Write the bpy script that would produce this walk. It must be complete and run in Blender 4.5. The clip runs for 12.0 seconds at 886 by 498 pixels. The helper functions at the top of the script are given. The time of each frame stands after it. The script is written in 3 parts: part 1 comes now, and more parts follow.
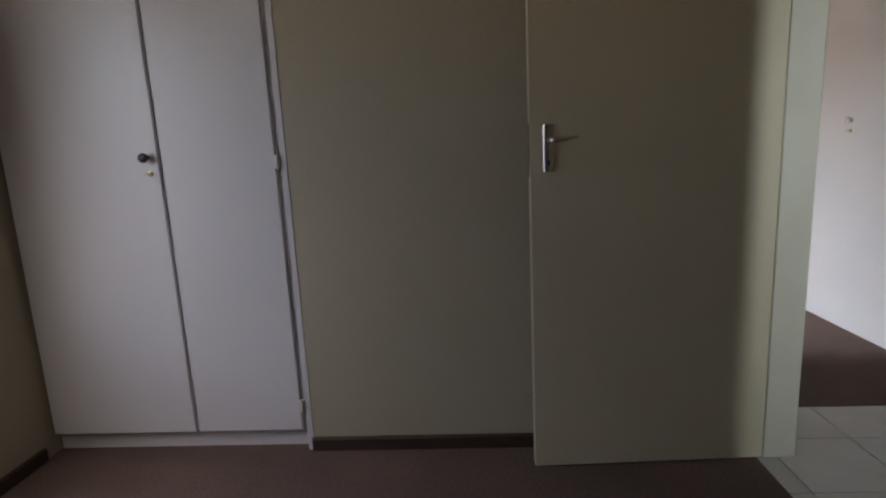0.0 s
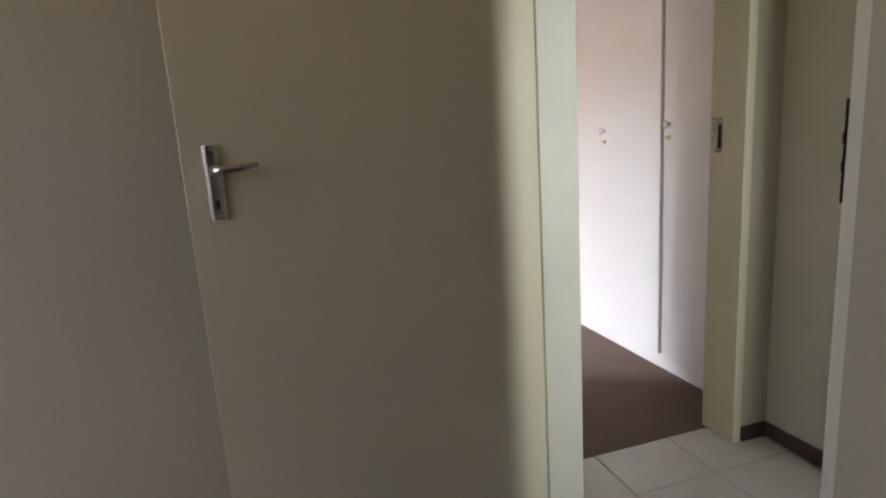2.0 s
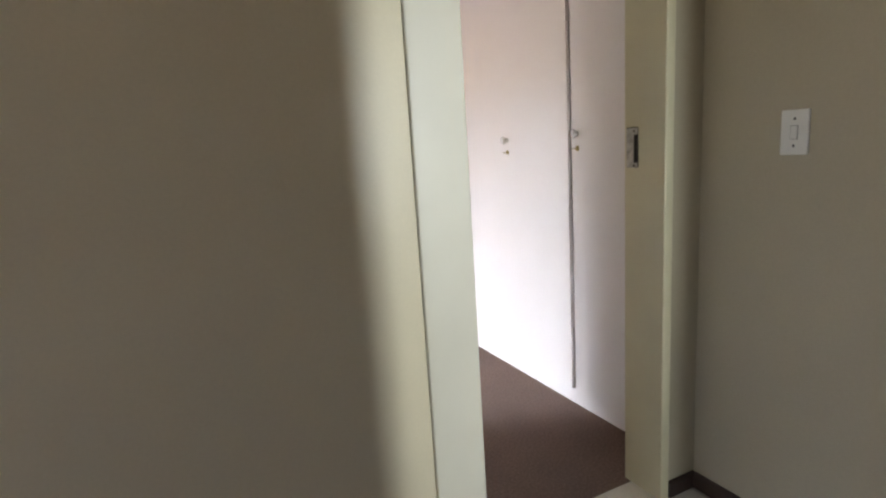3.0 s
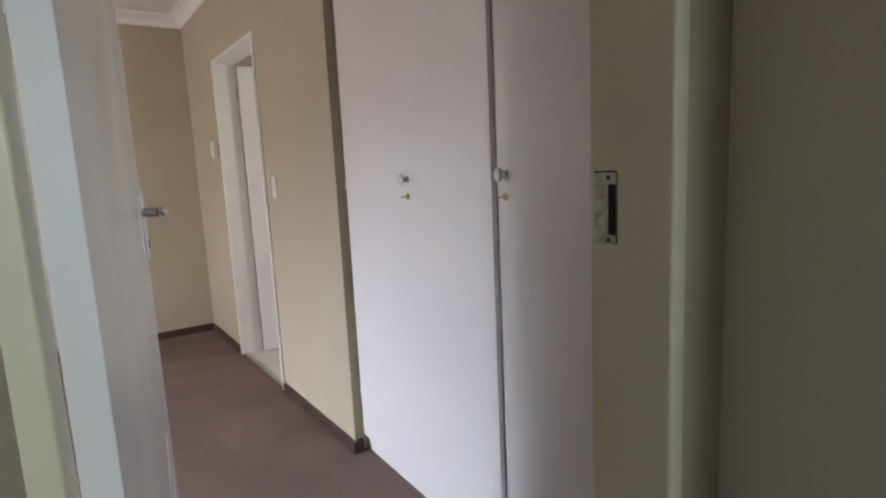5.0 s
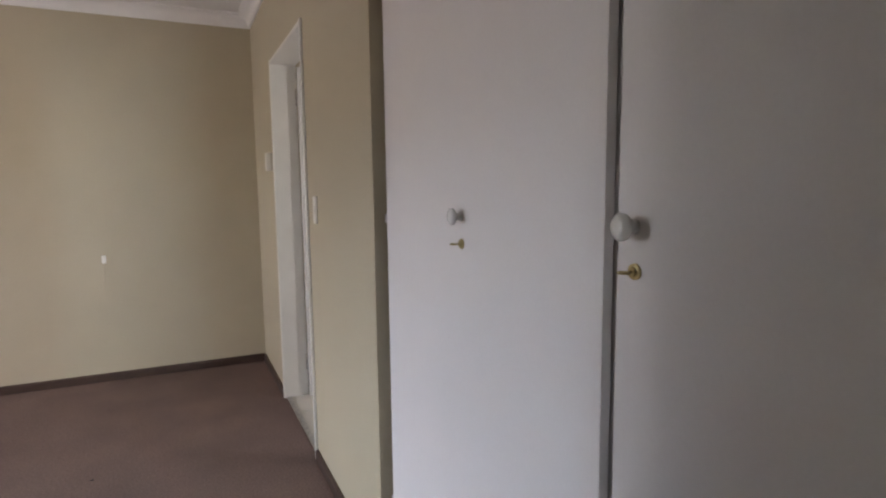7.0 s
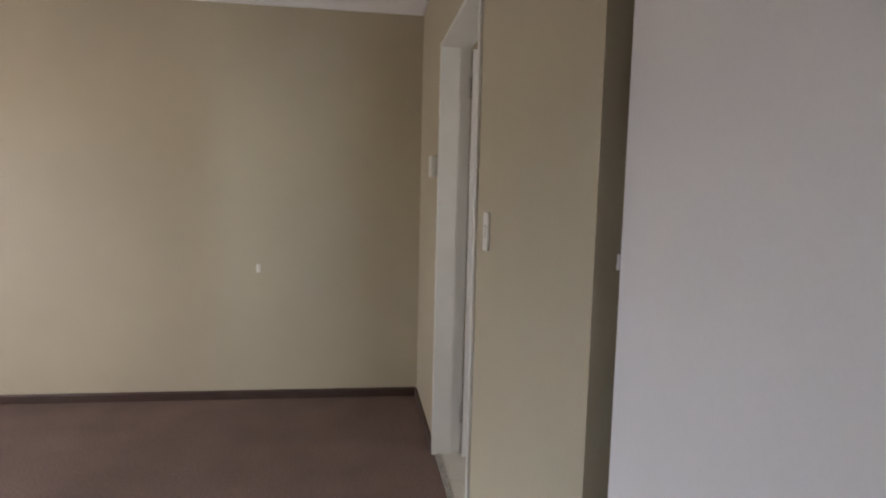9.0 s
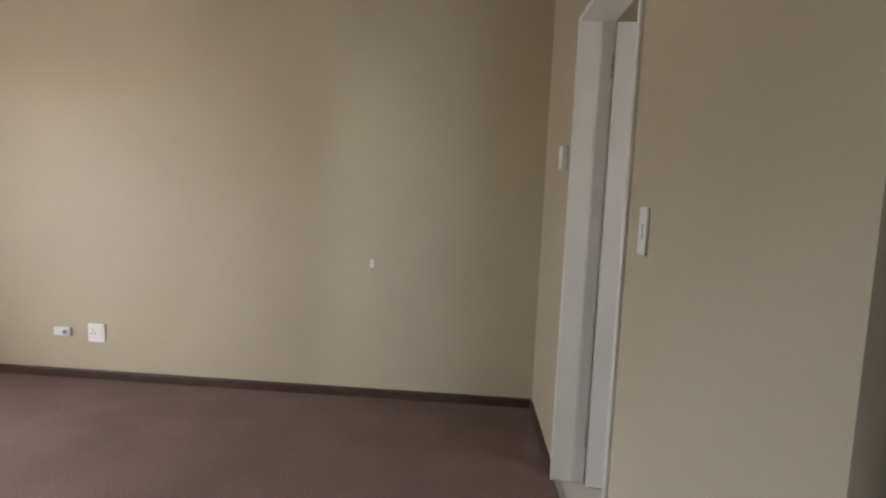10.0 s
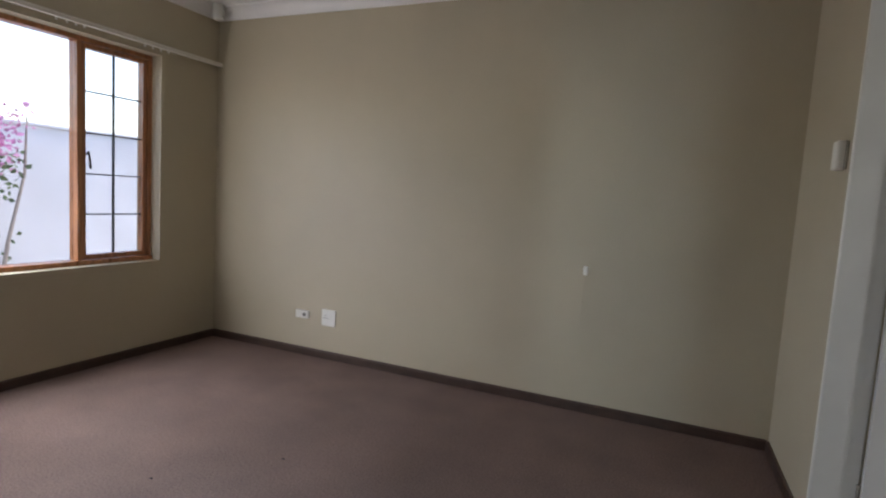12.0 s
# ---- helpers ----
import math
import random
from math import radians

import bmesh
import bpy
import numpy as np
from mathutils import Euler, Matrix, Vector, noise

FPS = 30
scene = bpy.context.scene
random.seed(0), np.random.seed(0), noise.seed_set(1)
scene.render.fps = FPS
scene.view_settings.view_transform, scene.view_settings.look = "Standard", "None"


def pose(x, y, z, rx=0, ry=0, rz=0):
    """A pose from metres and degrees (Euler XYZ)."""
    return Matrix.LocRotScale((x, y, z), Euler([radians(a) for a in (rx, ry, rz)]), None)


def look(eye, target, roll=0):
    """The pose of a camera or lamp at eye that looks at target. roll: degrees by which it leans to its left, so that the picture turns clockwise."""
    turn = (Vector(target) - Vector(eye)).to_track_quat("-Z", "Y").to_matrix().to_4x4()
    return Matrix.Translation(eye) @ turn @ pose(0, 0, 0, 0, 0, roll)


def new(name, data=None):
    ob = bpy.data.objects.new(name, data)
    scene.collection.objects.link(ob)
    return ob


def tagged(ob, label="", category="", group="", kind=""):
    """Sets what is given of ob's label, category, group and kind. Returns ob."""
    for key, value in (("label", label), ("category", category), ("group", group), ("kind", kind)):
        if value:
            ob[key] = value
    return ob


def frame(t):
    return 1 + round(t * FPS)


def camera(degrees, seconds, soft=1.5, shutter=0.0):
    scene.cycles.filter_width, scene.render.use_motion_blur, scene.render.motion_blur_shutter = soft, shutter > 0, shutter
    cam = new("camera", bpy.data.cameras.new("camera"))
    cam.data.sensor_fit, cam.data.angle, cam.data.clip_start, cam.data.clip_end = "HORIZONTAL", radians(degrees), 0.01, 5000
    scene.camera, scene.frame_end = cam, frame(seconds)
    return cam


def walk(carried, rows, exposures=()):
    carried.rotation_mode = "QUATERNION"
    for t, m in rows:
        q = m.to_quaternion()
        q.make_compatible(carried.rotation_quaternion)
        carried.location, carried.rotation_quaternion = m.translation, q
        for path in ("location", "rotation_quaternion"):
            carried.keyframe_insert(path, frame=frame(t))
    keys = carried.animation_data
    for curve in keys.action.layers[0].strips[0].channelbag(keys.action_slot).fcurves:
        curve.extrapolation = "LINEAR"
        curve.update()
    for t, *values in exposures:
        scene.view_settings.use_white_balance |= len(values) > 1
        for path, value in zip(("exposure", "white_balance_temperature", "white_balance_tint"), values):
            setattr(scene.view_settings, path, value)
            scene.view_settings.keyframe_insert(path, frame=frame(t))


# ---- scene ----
cam = camera(77.8, 12.0, soft=2.2)
PATH = [
    (0, (0.738, 0.249, 1.216), (0.622, 2.211, 0.847), -2.8),
    (0.5, (0.835, 0.336, 1.201), (0.867, 2.304, 0.849), -3.1),
    (1, (0.916, 0.509, 1.204), (1.126, 2.465, 0.847), -3.4),
    (1.5, (0.992, 0.685, 1.228), (1.371, 2.614, 0.858), -3.5),
    (2, (1.111, 0.877, 1.245), (1.681, 2.756, 0.864), -3.7),
    (2.5, (1.214, 1.072, 1.261), (1.956, 2.889, 0.875), -3.7),
    (3, (1.374, 1.248, 1.259), (2.24, 3.01, 0.879), -3.7),
    (3.5, (1.498, 1.422, 1.274), (2.47, 3.133, 0.917), -3.6),
    (3.7, (1.555, 1.498, 1.278), (2.557, 3.192, 0.922), -3.8),
    (5.3, (2.039, 2.025, 1.293), (3.148, 3.665, 1.007), -2.4),
    (5.5, (2.09, 2.083, 1.295), (3.202, 3.721, 1.015), -2.2),
    (6, (2.229, 2.242, 1.289), (3.295, 3.913, 1.025), -1.8),
    (6.5, (2.324, 2.368, 1.302), (3.263, 4.116, 1.051), -1.2),
    (8.5, (2.53, 3.115, 1.329), (2.964, 5.06, 1.159), 0.9),
    (9, (2.53, 3.279, 1.319), (2.784, 5.254, 1.135), 1.4),
    (9.5, (2.501, 3.419, 1.316), (2.573, 5.408, 1.125), 1.9),
    (10, (2.472, 3.536, 1.294), (2.336, 5.521, 1.093), 2.4),
    (10.5, (2.447, 3.616, 1.296), (2.097, 5.574, 1.082), 2.7),
    (11, (2.423, 3.63, 1.288), (1.882, 5.544, 1.073), 3.0),
    (11.5, (2.366, 3.605, 1.253), (1.699, 5.481, 1.055), 3.3),
    (12, (2.309, 3.57, 1.237), (1.52, 5.398, 1.044), 3.5),
]
walk(cam, [(t, look(eye, target, roll)) for t, eye, target, roll in PATH],
     exposures=[(0.0, 2.75, 7800, 22), (0.5, 3.1, 7800, 22), (1.5, 3.6, 8000, 24), (3.0, 3.85, 8100, 24), (3.7, 3.45, 7700, 23), (5.5, 3.1, 7400, 23), (6.5, 2.95, 7400, 23), (8.5, 2.5, 7500, 22), (10.5, 2.7, 7200, 19), (12.0, 2.1, 6800, 17)])

# ---- world and light ----
world = bpy.data.worlds.new("sky")
scene.world = world
world.use_nodes = True
wn, wl = world.node_tree.nodes, world.node_tree.links
sky = wn.new("ShaderNodeTexSky")
sky.sky_type = "NISHITA"
sky.sun_disc = False
sky.sun_elevation, sky.sun_rotation = radians(55), radians(12)
wl.new(sky.outputs[0], wn["Background"].inputs[0])
wn["Background"].inputs[1].default_value = 0.13
SUN = bpy.data.lights.new("sun", "SUN")
SUN.energy, SUN.angle, SUN.color = 1.15, radians(12), (1, 0.95, 0.88)
new("sun", SUN).matrix_world = look((0, 0, 0), (-math.sin(radians(12)) * math.cos(radians(55)), -math.cos(radians(12)) * math.cos(radians(55)), -math.sin(radians(55))))


def window_lamp(name, eye, target, w, h, watts, color=(0.9, 0.95, 1.0), spread=180):
    l = bpy.data.lights.new(name, "AREA")
    l.shape, l.size, l.size_y, l.energy, l.color = "RECTANGLE", w, h, watts, color
    l.spread = radians(spread)
    new(name, l).matrix_world = look(eye, target)


XW = -1.09       # inner face of the outside wall
YF = 6.85        # far wall of the large bedroom
HC = 2.545        # ceiling height
XE = 2.94       # face of the bedroom wardrobe
window_lamp("window_light_bedroom", (XW - 0.13, 4.8, 0.98), (XW + 0.67, 5.42, 1.08), 0.6, 0.5, 2.9, (0.92, 0.96, 1.0), 156)
window_lamp("low_sky_light_bedroom", (XW - 0.10, 4.8, 1.42), (XW + 0.62, 5.0, 0.55), 1.1, 0.3, 3.0, (0.76, 0.88, 1.0), 104)
window_lamp("sky_light_bedroom", (XW - 0.10, 4.75, 1.84), (1.6, 3.95, 0.0), 1.1, 0.36, 2.2, (0.56, 0.78, 1.0), 58)
window_lamp("window_light_small_bedroom", (XW - 0.2, 1.05, 1.5), (-0.8, 1.9, 0.3), 1.2, 1.0, 0.56, (0.84, 0.93, 1.0), 92)
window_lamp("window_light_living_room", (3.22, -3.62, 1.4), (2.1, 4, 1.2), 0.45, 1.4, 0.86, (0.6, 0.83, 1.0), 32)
# added fill at an unseen opening, to brighten the bathroom door and jamb
window_lamp("bathroom_fill_light", (4.94, 4.2, 1.5), (2.0, 4.6, 1.2), 0.4, 0.9, 2.6, (0.9, 0.97, 1.0))

# ---- materials ----
def srgb(r, g, b):
    return tuple(((c / 255 + 0.055) / 1.055) ** 2.4 if c > 10 else c / 255 / 12.92 for c in (r, g, b)) + (1.0,)


def surface(name, color, rough=0.5, metal=0.0, vary=0.06, scale=3.0, grain=0.0, grain_scale=300.0, bump=0.0, bump_scale=60.0, stretch=(1, 1, 1), coat=0.0, piece=0.0, fine_var=0.0):
    m = bpy.data.materials.new(name)
    m.use_nodes = True
    n, l = m.node_tree.nodes, m.node_tree.links
    b = n["Principled BSDF"]
    b.inputs["Roughness"].default_value = rough
    b.inputs["Metallic"].default_value = metal
    b.inputs["Coat Weight"].default_value = coat
    tc = n.new("ShaderNodeTexCoord")
    mp = n.new("ShaderNodeMapping")
    mp.inputs["Scale"].default_value = stretch
    l.new(tc.outputs["Object"], mp.inputs[0])
    n1 = n.new("ShaderNodeTexNoise")
    n1.inputs["Scale"].default_value, n1.inputs["Detail"].default_value = scale, 5
    l.new(mp.outputs[0], n1.inputs["Vector"])
    n2 = n.new("ShaderNodeTexNoise")
    n2.inputs["Scale"].default_value, n2.inputs["Detail"].default_value = grain_scale, 3
    l.new(mp.outputs[0], n2.inputs["Vector"])
    r1 = n.new("ShaderNodeMapRange")
    r1.inputs["From Min"].default_value, r1.inputs["From Max"].default_value = 0.3, 0.7
    r1.inputs["To Min"].default_value, r1.inputs["To Max"].default_value = 1 - vary, 1 + vary
    l.new(n1.outputs[0], r1.inputs[0])
    r2 = n.new("ShaderNodeMapRange")
    r2.inputs["From Min"].default_value, r2.inputs["From Max"].default_value = 0.3, 0.7
    r2.inputs["To Min"].default_value, r2.inputs["To Max"].default_value = 1 - grain, 1 + grain
    l.new(n2.outputs[0], r2.inputs[0])
    mu = n.new("ShaderNodeMath")
    mu.operation = "MULTIPLY"
    l.new(r1.outputs[0], mu.inputs[0])
    l.new(r2.outputs[0], mu.inputs[1])
    last = mu
    if piece:
        oi = n.new("ShaderNodeObjectInfo")
        r3 = n.new("ShaderNodeMapRange")
        r3.inputs["To Min"].default_value, r3.inputs["To Max"].default_value = 1 - piece, 1 + piece
        l.new(oi.outputs["Random"], r3.inputs[0])
        mu2 = n.new("ShaderNodeMath")
        mu2.operation = "MULTIPLY"
        l.new(mu.outputs[0], mu2.inputs[0])
        l.new(r3.outputs[0], mu2.inputs[1])
        last = mu2
    mix = n.new("ShaderNodeVectorMath")
    mix.operation = "SCALE"
    mix.inputs[0].default_value = color[:3]
    l.new(last.outputs[0], mix.inputs["Scale"])
    l.new(mix.outputs[0], b.inputs["Base Color"])
    rr = n.new("ShaderNodeMapRange")
    rr.inputs["To Min"].default_value, rr.inputs["To Max"].default_value = max(0.02, rough - 0.08), min(1, rough + 0.08)
    l.new(n1.outputs[0], rr.inputs[0])
    l.new(rr.outputs[0], b.inputs["Roughness"])
    if bump:
        n3 = n.new("ShaderNodeTexNoise")
        n3.inputs["Scale"].default_value, n3.inputs["Detail"].default_value = bump_scale, 4
        l.new(mp.outputs[0], n3.inputs["Vector"])
        bp = n.new("ShaderNodeBump")
        bp.inputs["Strength"].default_value, bp.inputs["Distance"].default_value = bump, 0.004
        l.new(n3.outputs[0], bp.inputs["Height"])
        l.new(bp.outputs[0], b.inputs["Normal"])
    return m


WALL = surface("beige_wall_paint", (0.472, 0.413, 0.298), 0.55, vary=0.04, scale=1.6, grain=0.02, grain_scale=120, bump=0.22, bump_scale=38)
CEIL = surface("ceiling_paint", (0.78, 0.77, 0.75), 0.8, vary=0.03, bump=0.08)
PLASTER = surface("cornice_plaster", (0.82, 0.81, 0.79), 0.7, vary=0.03)
WARD = surface("white_melamine", (0.76, 0.73, 0.725), 0.33, vary=0.02, scale=2, grain=0.012, grain_scale=200, bump=0.03, bump_scale=25)
DOOR = surface("cream_door_paint", (0.67, 0.585, 0.41), 0.32, vary=0.03, scale=2.5, grain=0.015, grain_scale=160, bump=0.06, bump_scale=30)
DOORW = surface("white_door_paint", (0.72, 0.71, 0.68), 0.2, vary=0.04, scale=2.5, bump=0.05, bump_scale=30)
FRAME = surface("white_frame_enamel", (0.74, 0.735, 0.69), 0.33, vary=0.035, scale=5, bump=0.06, bump_scale=18)
FRAMEA = surface("ivory_frame_enamel", (0.68, 0.635, 0.51), 0.33, vary=0.035, scale=5, bump=0.06, bump_scale=18)
FRAMEC = surface("cream_frame_enamel", (0.6, 0.545, 0.37), 0.35, vary=0.035, scale=5, bump=0.06, bump_scale=18)
CARPET = surface("brown_carpet", (0.172, 0.110, 0.090), 0.97, vary=0.15, scale=2.6, grain=0.3, grain_scale=110, bump=0.9, bump_scale=260)
SKIRT = surface("dark_brown_wood", (0.055, 0.029, 0.02), 0.55, vary=0.25, scale=6, grain=0.2, grain_scale=60, bump=0.1, stretch=(1, 1, 6))
TILE = surface("cream_floor_tile", (0.60, 0.57, 0.50), 0.22, vary=0.05, scale=7, grain=0.03, grain_scale=90, piece=0.04)
GROUT = surface("grey_grout", (0.36, 0.335, 0.29), 0.9, vary=0.15, scale=12)
CHROME = surface("worn_chrome", (0.62, 0.61, 0.60), 0.2, metal=1.0, vary=0.12, scale=30)
STEEL = surface("scuffed_painted_steel", (0.42, 0.40, 0.36), 0.4, metal=0.6, vary=0.3, scale=60)
BRASS = surface("aged_brass", (0.42, 0.34, 0.17), 0.35, metal=1.0, vary=0.2, scale=60)
DARK = surface("dark_void", (0.012, 0.009, 0.008), 0.9, vary=0.1)
KNOBD = surface("dark_brown_knob", (0.05, 0.03, 0.025), 0.3, vary=0.2, scale=40)
PORC = surface("white_porcelain", (0.82, 0.81, 0.79), 0.12, vary=0.02, coat=0.4)
PLASTIC = surface("white_plastic", (0.78, 0.77, 0.72), 0.35, vary=0.03, scale=20)
PLASTICG = surface("grey_plastic", (0.25, 0.24, 0.22), 0.5, vary=0.05, scale=20)
WOOD = surface("varnished_meranti", (0.40, 0.165, 0.065), 0.3, vary=0.3, scale=5, grain=0.15, grain_scale=60, stretch=(6, 6, 0.6), coat=0.3)
LEAD = surface("black_leading", (0.03, 0.03, 0.03), 0.5, vary=0.2)
RAIL = surface("cream_rail_enamel", (0.72, 0.69, 0.62), 0.35, vary=0.04)
GARDENWALL = surface("painted_garden_wall", (0.62, 0.63, 0.66), 0.9, vary=0.1, scale=1.2, bump=0.3, bump_scale=30)
PAVING = surface("garden_paving", (0.38, 0.36, 0.33), 0.9, vary=0.15, scale=2, grain=0.1)
LEAF = surface("green_leaves", (0.12, 0.17, 0.08), 0.6, vary=0.3, scale=20)
PETAL = surface("magenta_bracts", (0.72, 0.34, 0.56), 0.6, vary=0.25, scale=20)
BARK = surface("grey_bark", (0.36, 0.31, 0.27), 0.9, vary=0.3, scale=20, bump=0.4)
SCUFF = surface("scuffed_paint", (0.5, 0.49, 0.46), 0.5, vary=0.2, scale=30)
GLASS = bpy.data.materials.new("window_glass")
GLASS.use_nodes = True
gn, gl = GLASS.node_tree.nodes, GLASS.node_tree.links
gn["Principled BSDF"].inputs["Transmission Weight"].default_value = 1.0
gn["Principled BSDF"].inputs["Roughness"].default_value = 0.0
gn["Principled BSDF"].inputs["IOR"].default_value = 1.02


# ---- mesh helpers ----
def thing(name, m, label, category, group="", kind=""):
    e = new(name)
    e.matrix_world = m
    return tagged(e, label, category, group, kind)


def link(name, bm, mat, parent=None, label="", smooth=False):
    me = bpy.data.meshes.new(name)
    bm.to_mesh(me)
    bm.free()
    me.materials.append(mat)
    if smooth:
        for p in me.polygons:
            p.use_smooth = True
    ob = new(name, me)
    if parent is not None:
        ob.parent = parent
    if label:
        ob["label"] = label
    return ob


part = link


def box_bm(*boxes, bevel=0.0, segs=2):
    """One bmesh of boxes (x0, x1, y0, y1, z0, z1)."""
    bm = bmesh.new()
    for x0, x1, y0, y1, z0, z1 in boxes:
        bmesh.ops.create_cube(bm, size=1, matrix=Matrix.LocRotScale(((x0 + x1) / 2, (y0 + y1) / 2, (z0 + z1) / 2), None, (x1 - x0, y1 - y0, z1 - z0)))
    if bevel:
        bmesh.ops.bevel(bm, geom=bm.edges[:], offset=bevel, segments=segs, profile=0.5, affect="EDGES")
    return bm


def lathe_bm(profile, steps=28):
    """Turns (radius, height) about z."""
    bm = bmesh.new()
    rings = []
    for r, z in profile:
        rings.append([bm.verts.new((r * math.cos(2 * math.pi * i / steps), r * math.sin(2 * math.pi * i / steps), z)) for i in range(steps)])
    for a, b in zip(rings, rings[1:]):
        for i in range(steps):
            bm.faces.new((a[i], a[(i + 1) % steps], b[(i + 1) % steps], b[i]))
    bm.faces.new(rings[0][::-1])
    bm.faces.new(rings[-1])
    return bm


def sweep_bm(points, radius, steps=10):
    """A round bar along points."""
    bm = bmesh.new()
    rings = []
    pts = [Vector(p) for p in points]
    for i, p in enumerate(pts):
        d = (pts[min(i + 1, len(pts) - 1)] - pts[max(i - 1, 0)]).normalized()
        a = d.orthogonal().normalized()
        if rings:
            a = (last - d * last.dot(d)).normalized()
        last = a
        b = d.cross(a)
        rr = radius[i] if isinstance(radius, (list, tuple)) else radius
        rings.append([bm.verts.new(p + rr * (math.cos(2 * math.pi * k / steps) * a + math.sin(2 * math.pi * k / steps) * b)) for k in range(steps)])
    for a, b in zip(rings, rings[1:]):
        for i in range(steps):
            bm.faces.new((a[i], a[(i + 1) % steps], b[(i + 1) % steps], b[i]))
    bm.faces.new(rings[0][::-1])
    bm.faces.new(rings[-1])
    return bm


def structure(name, bm, mat, label="", category=""):
    return tagged(link(name, bm, mat), label, category or name.split("_")[0], kind="structure")


T = 0.15  # inner wall thickness
M_EAST = pose(2.903, 4.165, 0, 0, 0, 1.5)  # the bathroom wall stands slightly askew: x into the wall, y along it
EY0, EY1 = 0.955, 1.815  # bathroom doorway along that wall, inside of the frame

# ---- floors and ceilings ----
structure("floor_carpet_1", box_bm((XW - 0.05, 1.772, -2.5, 3.0, -0.1, 0)), CARPET, "brown short-pile carpet of the small bedroom", "floor")
structure("floor_carpet_2", box_bm((XW - 0.05, 3.02, 2.592, 4.2, -0.1, 0), (XW - 0.05, 2.885, 4.2, YF + 0.05, -0.1, 0)), CARPET, "brown short-pile carpet of the large bedroom", "floor")
hall_floor = structure("floor_tiles", box_bm((1.772, 3.05, -3.1, 2.592, -0.1, -0.006)), GROUT, "cream ceramic tiles with grey joints in the passage", "floor")
bath_floor = structure("floor_bathroom", box_bm((3.02, 5.1, 2.3, 4.2, -0.1, -0.004), (2.885, 5.1, 4.2, 7.1, -0.1, -0.004)), GROUT, "pale bathroom floor tiles with grey joints", "floor")
structure("ceiling_1", box_bm((-1.3, 5.3, -3.75, 7.2, HC, HC + 0.1)), CEIL, "white painted ceiling", "ceiling")

# ---- walls ----
WZ0, WZ1 = 0.655, 2.08          # window sill and head
BY0, BY1 = 4.1, 6.345            # large bedroom window
AY0, AY1 = 0.35, 1.7           # small bedroom window
XO = XW - 0.24
structure("wall_outside", box_bm(
    (XO, XW, -2.6, AY0, 0, HC), (XO, XW, AY1, BY0, 0, HC), (XO, XW, BY1, YF + 0.2, 0, HC),
    (XO, XW, AY0, AY1, 0, WZ0), (XO, XW, AY0, AY1, WZ1, HC), (XO, XW, BY0, BY1, 0, WZ0), (XO, XW, BY0, BY1, WZ1, HC)), WALL, "beige painted outside wall with window openings", "wall")
structure("wall_far", box_bm((XW, 5.2, YF, YF + 0.2, 0, HC)), WALL, "plain beige painted bedroom wall", "wall")
structure("wall_small_bedroom", box_bm((0.038, 1.765, 2.312, 2.46, 0, HC), (XW, 0.046, 2.86, 2.98, 0, HC)), WALL, "beige painted wall behind the open door", "wall")
structure("wall_between", box_bm((0.046, 1.885, 2.462, 2.606, 0, HC), (1.885, 2.775, 2.462, 2.606, 2.09, HC), (2.775, 3.6, 2.462, 2.606, 0, HC)), WALL, "beige painted wall with the bedroom doorway", "wall")
structure("wall_passage_west", box_bm((1.77, 1.9, 2.237, 2.46, 0, HC), (1.77, 1.9, 1.35, 2.237, 2.08, HC), (1.77, 1.9, -3.7, 1.35, 0, HC)), WALL, "beige painted passage wall with a doorway", "wall")
structure("wall_passage_east", box_bm((2.907, 3.05, 0.6, 2.46, 0, HC), (3.05, 4.9, 0.6, 0.75, 0, HC)), WALL, "beige painted passage wall with a light switch", "wall")
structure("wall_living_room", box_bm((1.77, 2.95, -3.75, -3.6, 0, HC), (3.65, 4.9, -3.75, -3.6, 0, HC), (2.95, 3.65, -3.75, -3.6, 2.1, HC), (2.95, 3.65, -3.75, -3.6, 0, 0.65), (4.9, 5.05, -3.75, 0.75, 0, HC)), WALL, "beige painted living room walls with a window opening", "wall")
structure("floor_living_room", box_bm((3.05, 4.95, -3.7, 0.7, -0.1, -0.001), (1.772, 3.05, -3.7, -3.1, -0.1, -0.001)), TILE, "cream tiled living room floor", "floor")
structure("wall_small_bedroom_back", box_bm((XW, 1.77, -2.6, -2.45, 0, HC)), WALL, "plain beige back wall", "wall")
we = structure("wall_bathroom", box_bm((0, 0.13, 0, EY0 - 0.021, 0, HC), (0, 0.13, EY1 + 0.021, 2.735, 0, HC), (0, 0.13, EY0 - 0.021, EY1 + 0.021, 2.066, HC)), WALL, "beige painted wall with the bathroom doorway", "wall")
we.matrix_world = M_EAST
# unseen walls; the opening is assumed, made for the added bathroom lamp
structure("wall_bathroom_outer", box_bm((5.0, 5.15, 2.3, 3.98, 0, HC), (5.0, 5.15, 4.42, 7.0, 0, HC), (5.0, 5.15, 3.98, 4.42, 0, 1.0), (5.0, 5.15, 3.98, 4.42, 2.0, HC), (3.6, 5.0, 2.3, 2.45, 0, HC)), PLASTER, "white bathroom walls", "wall")


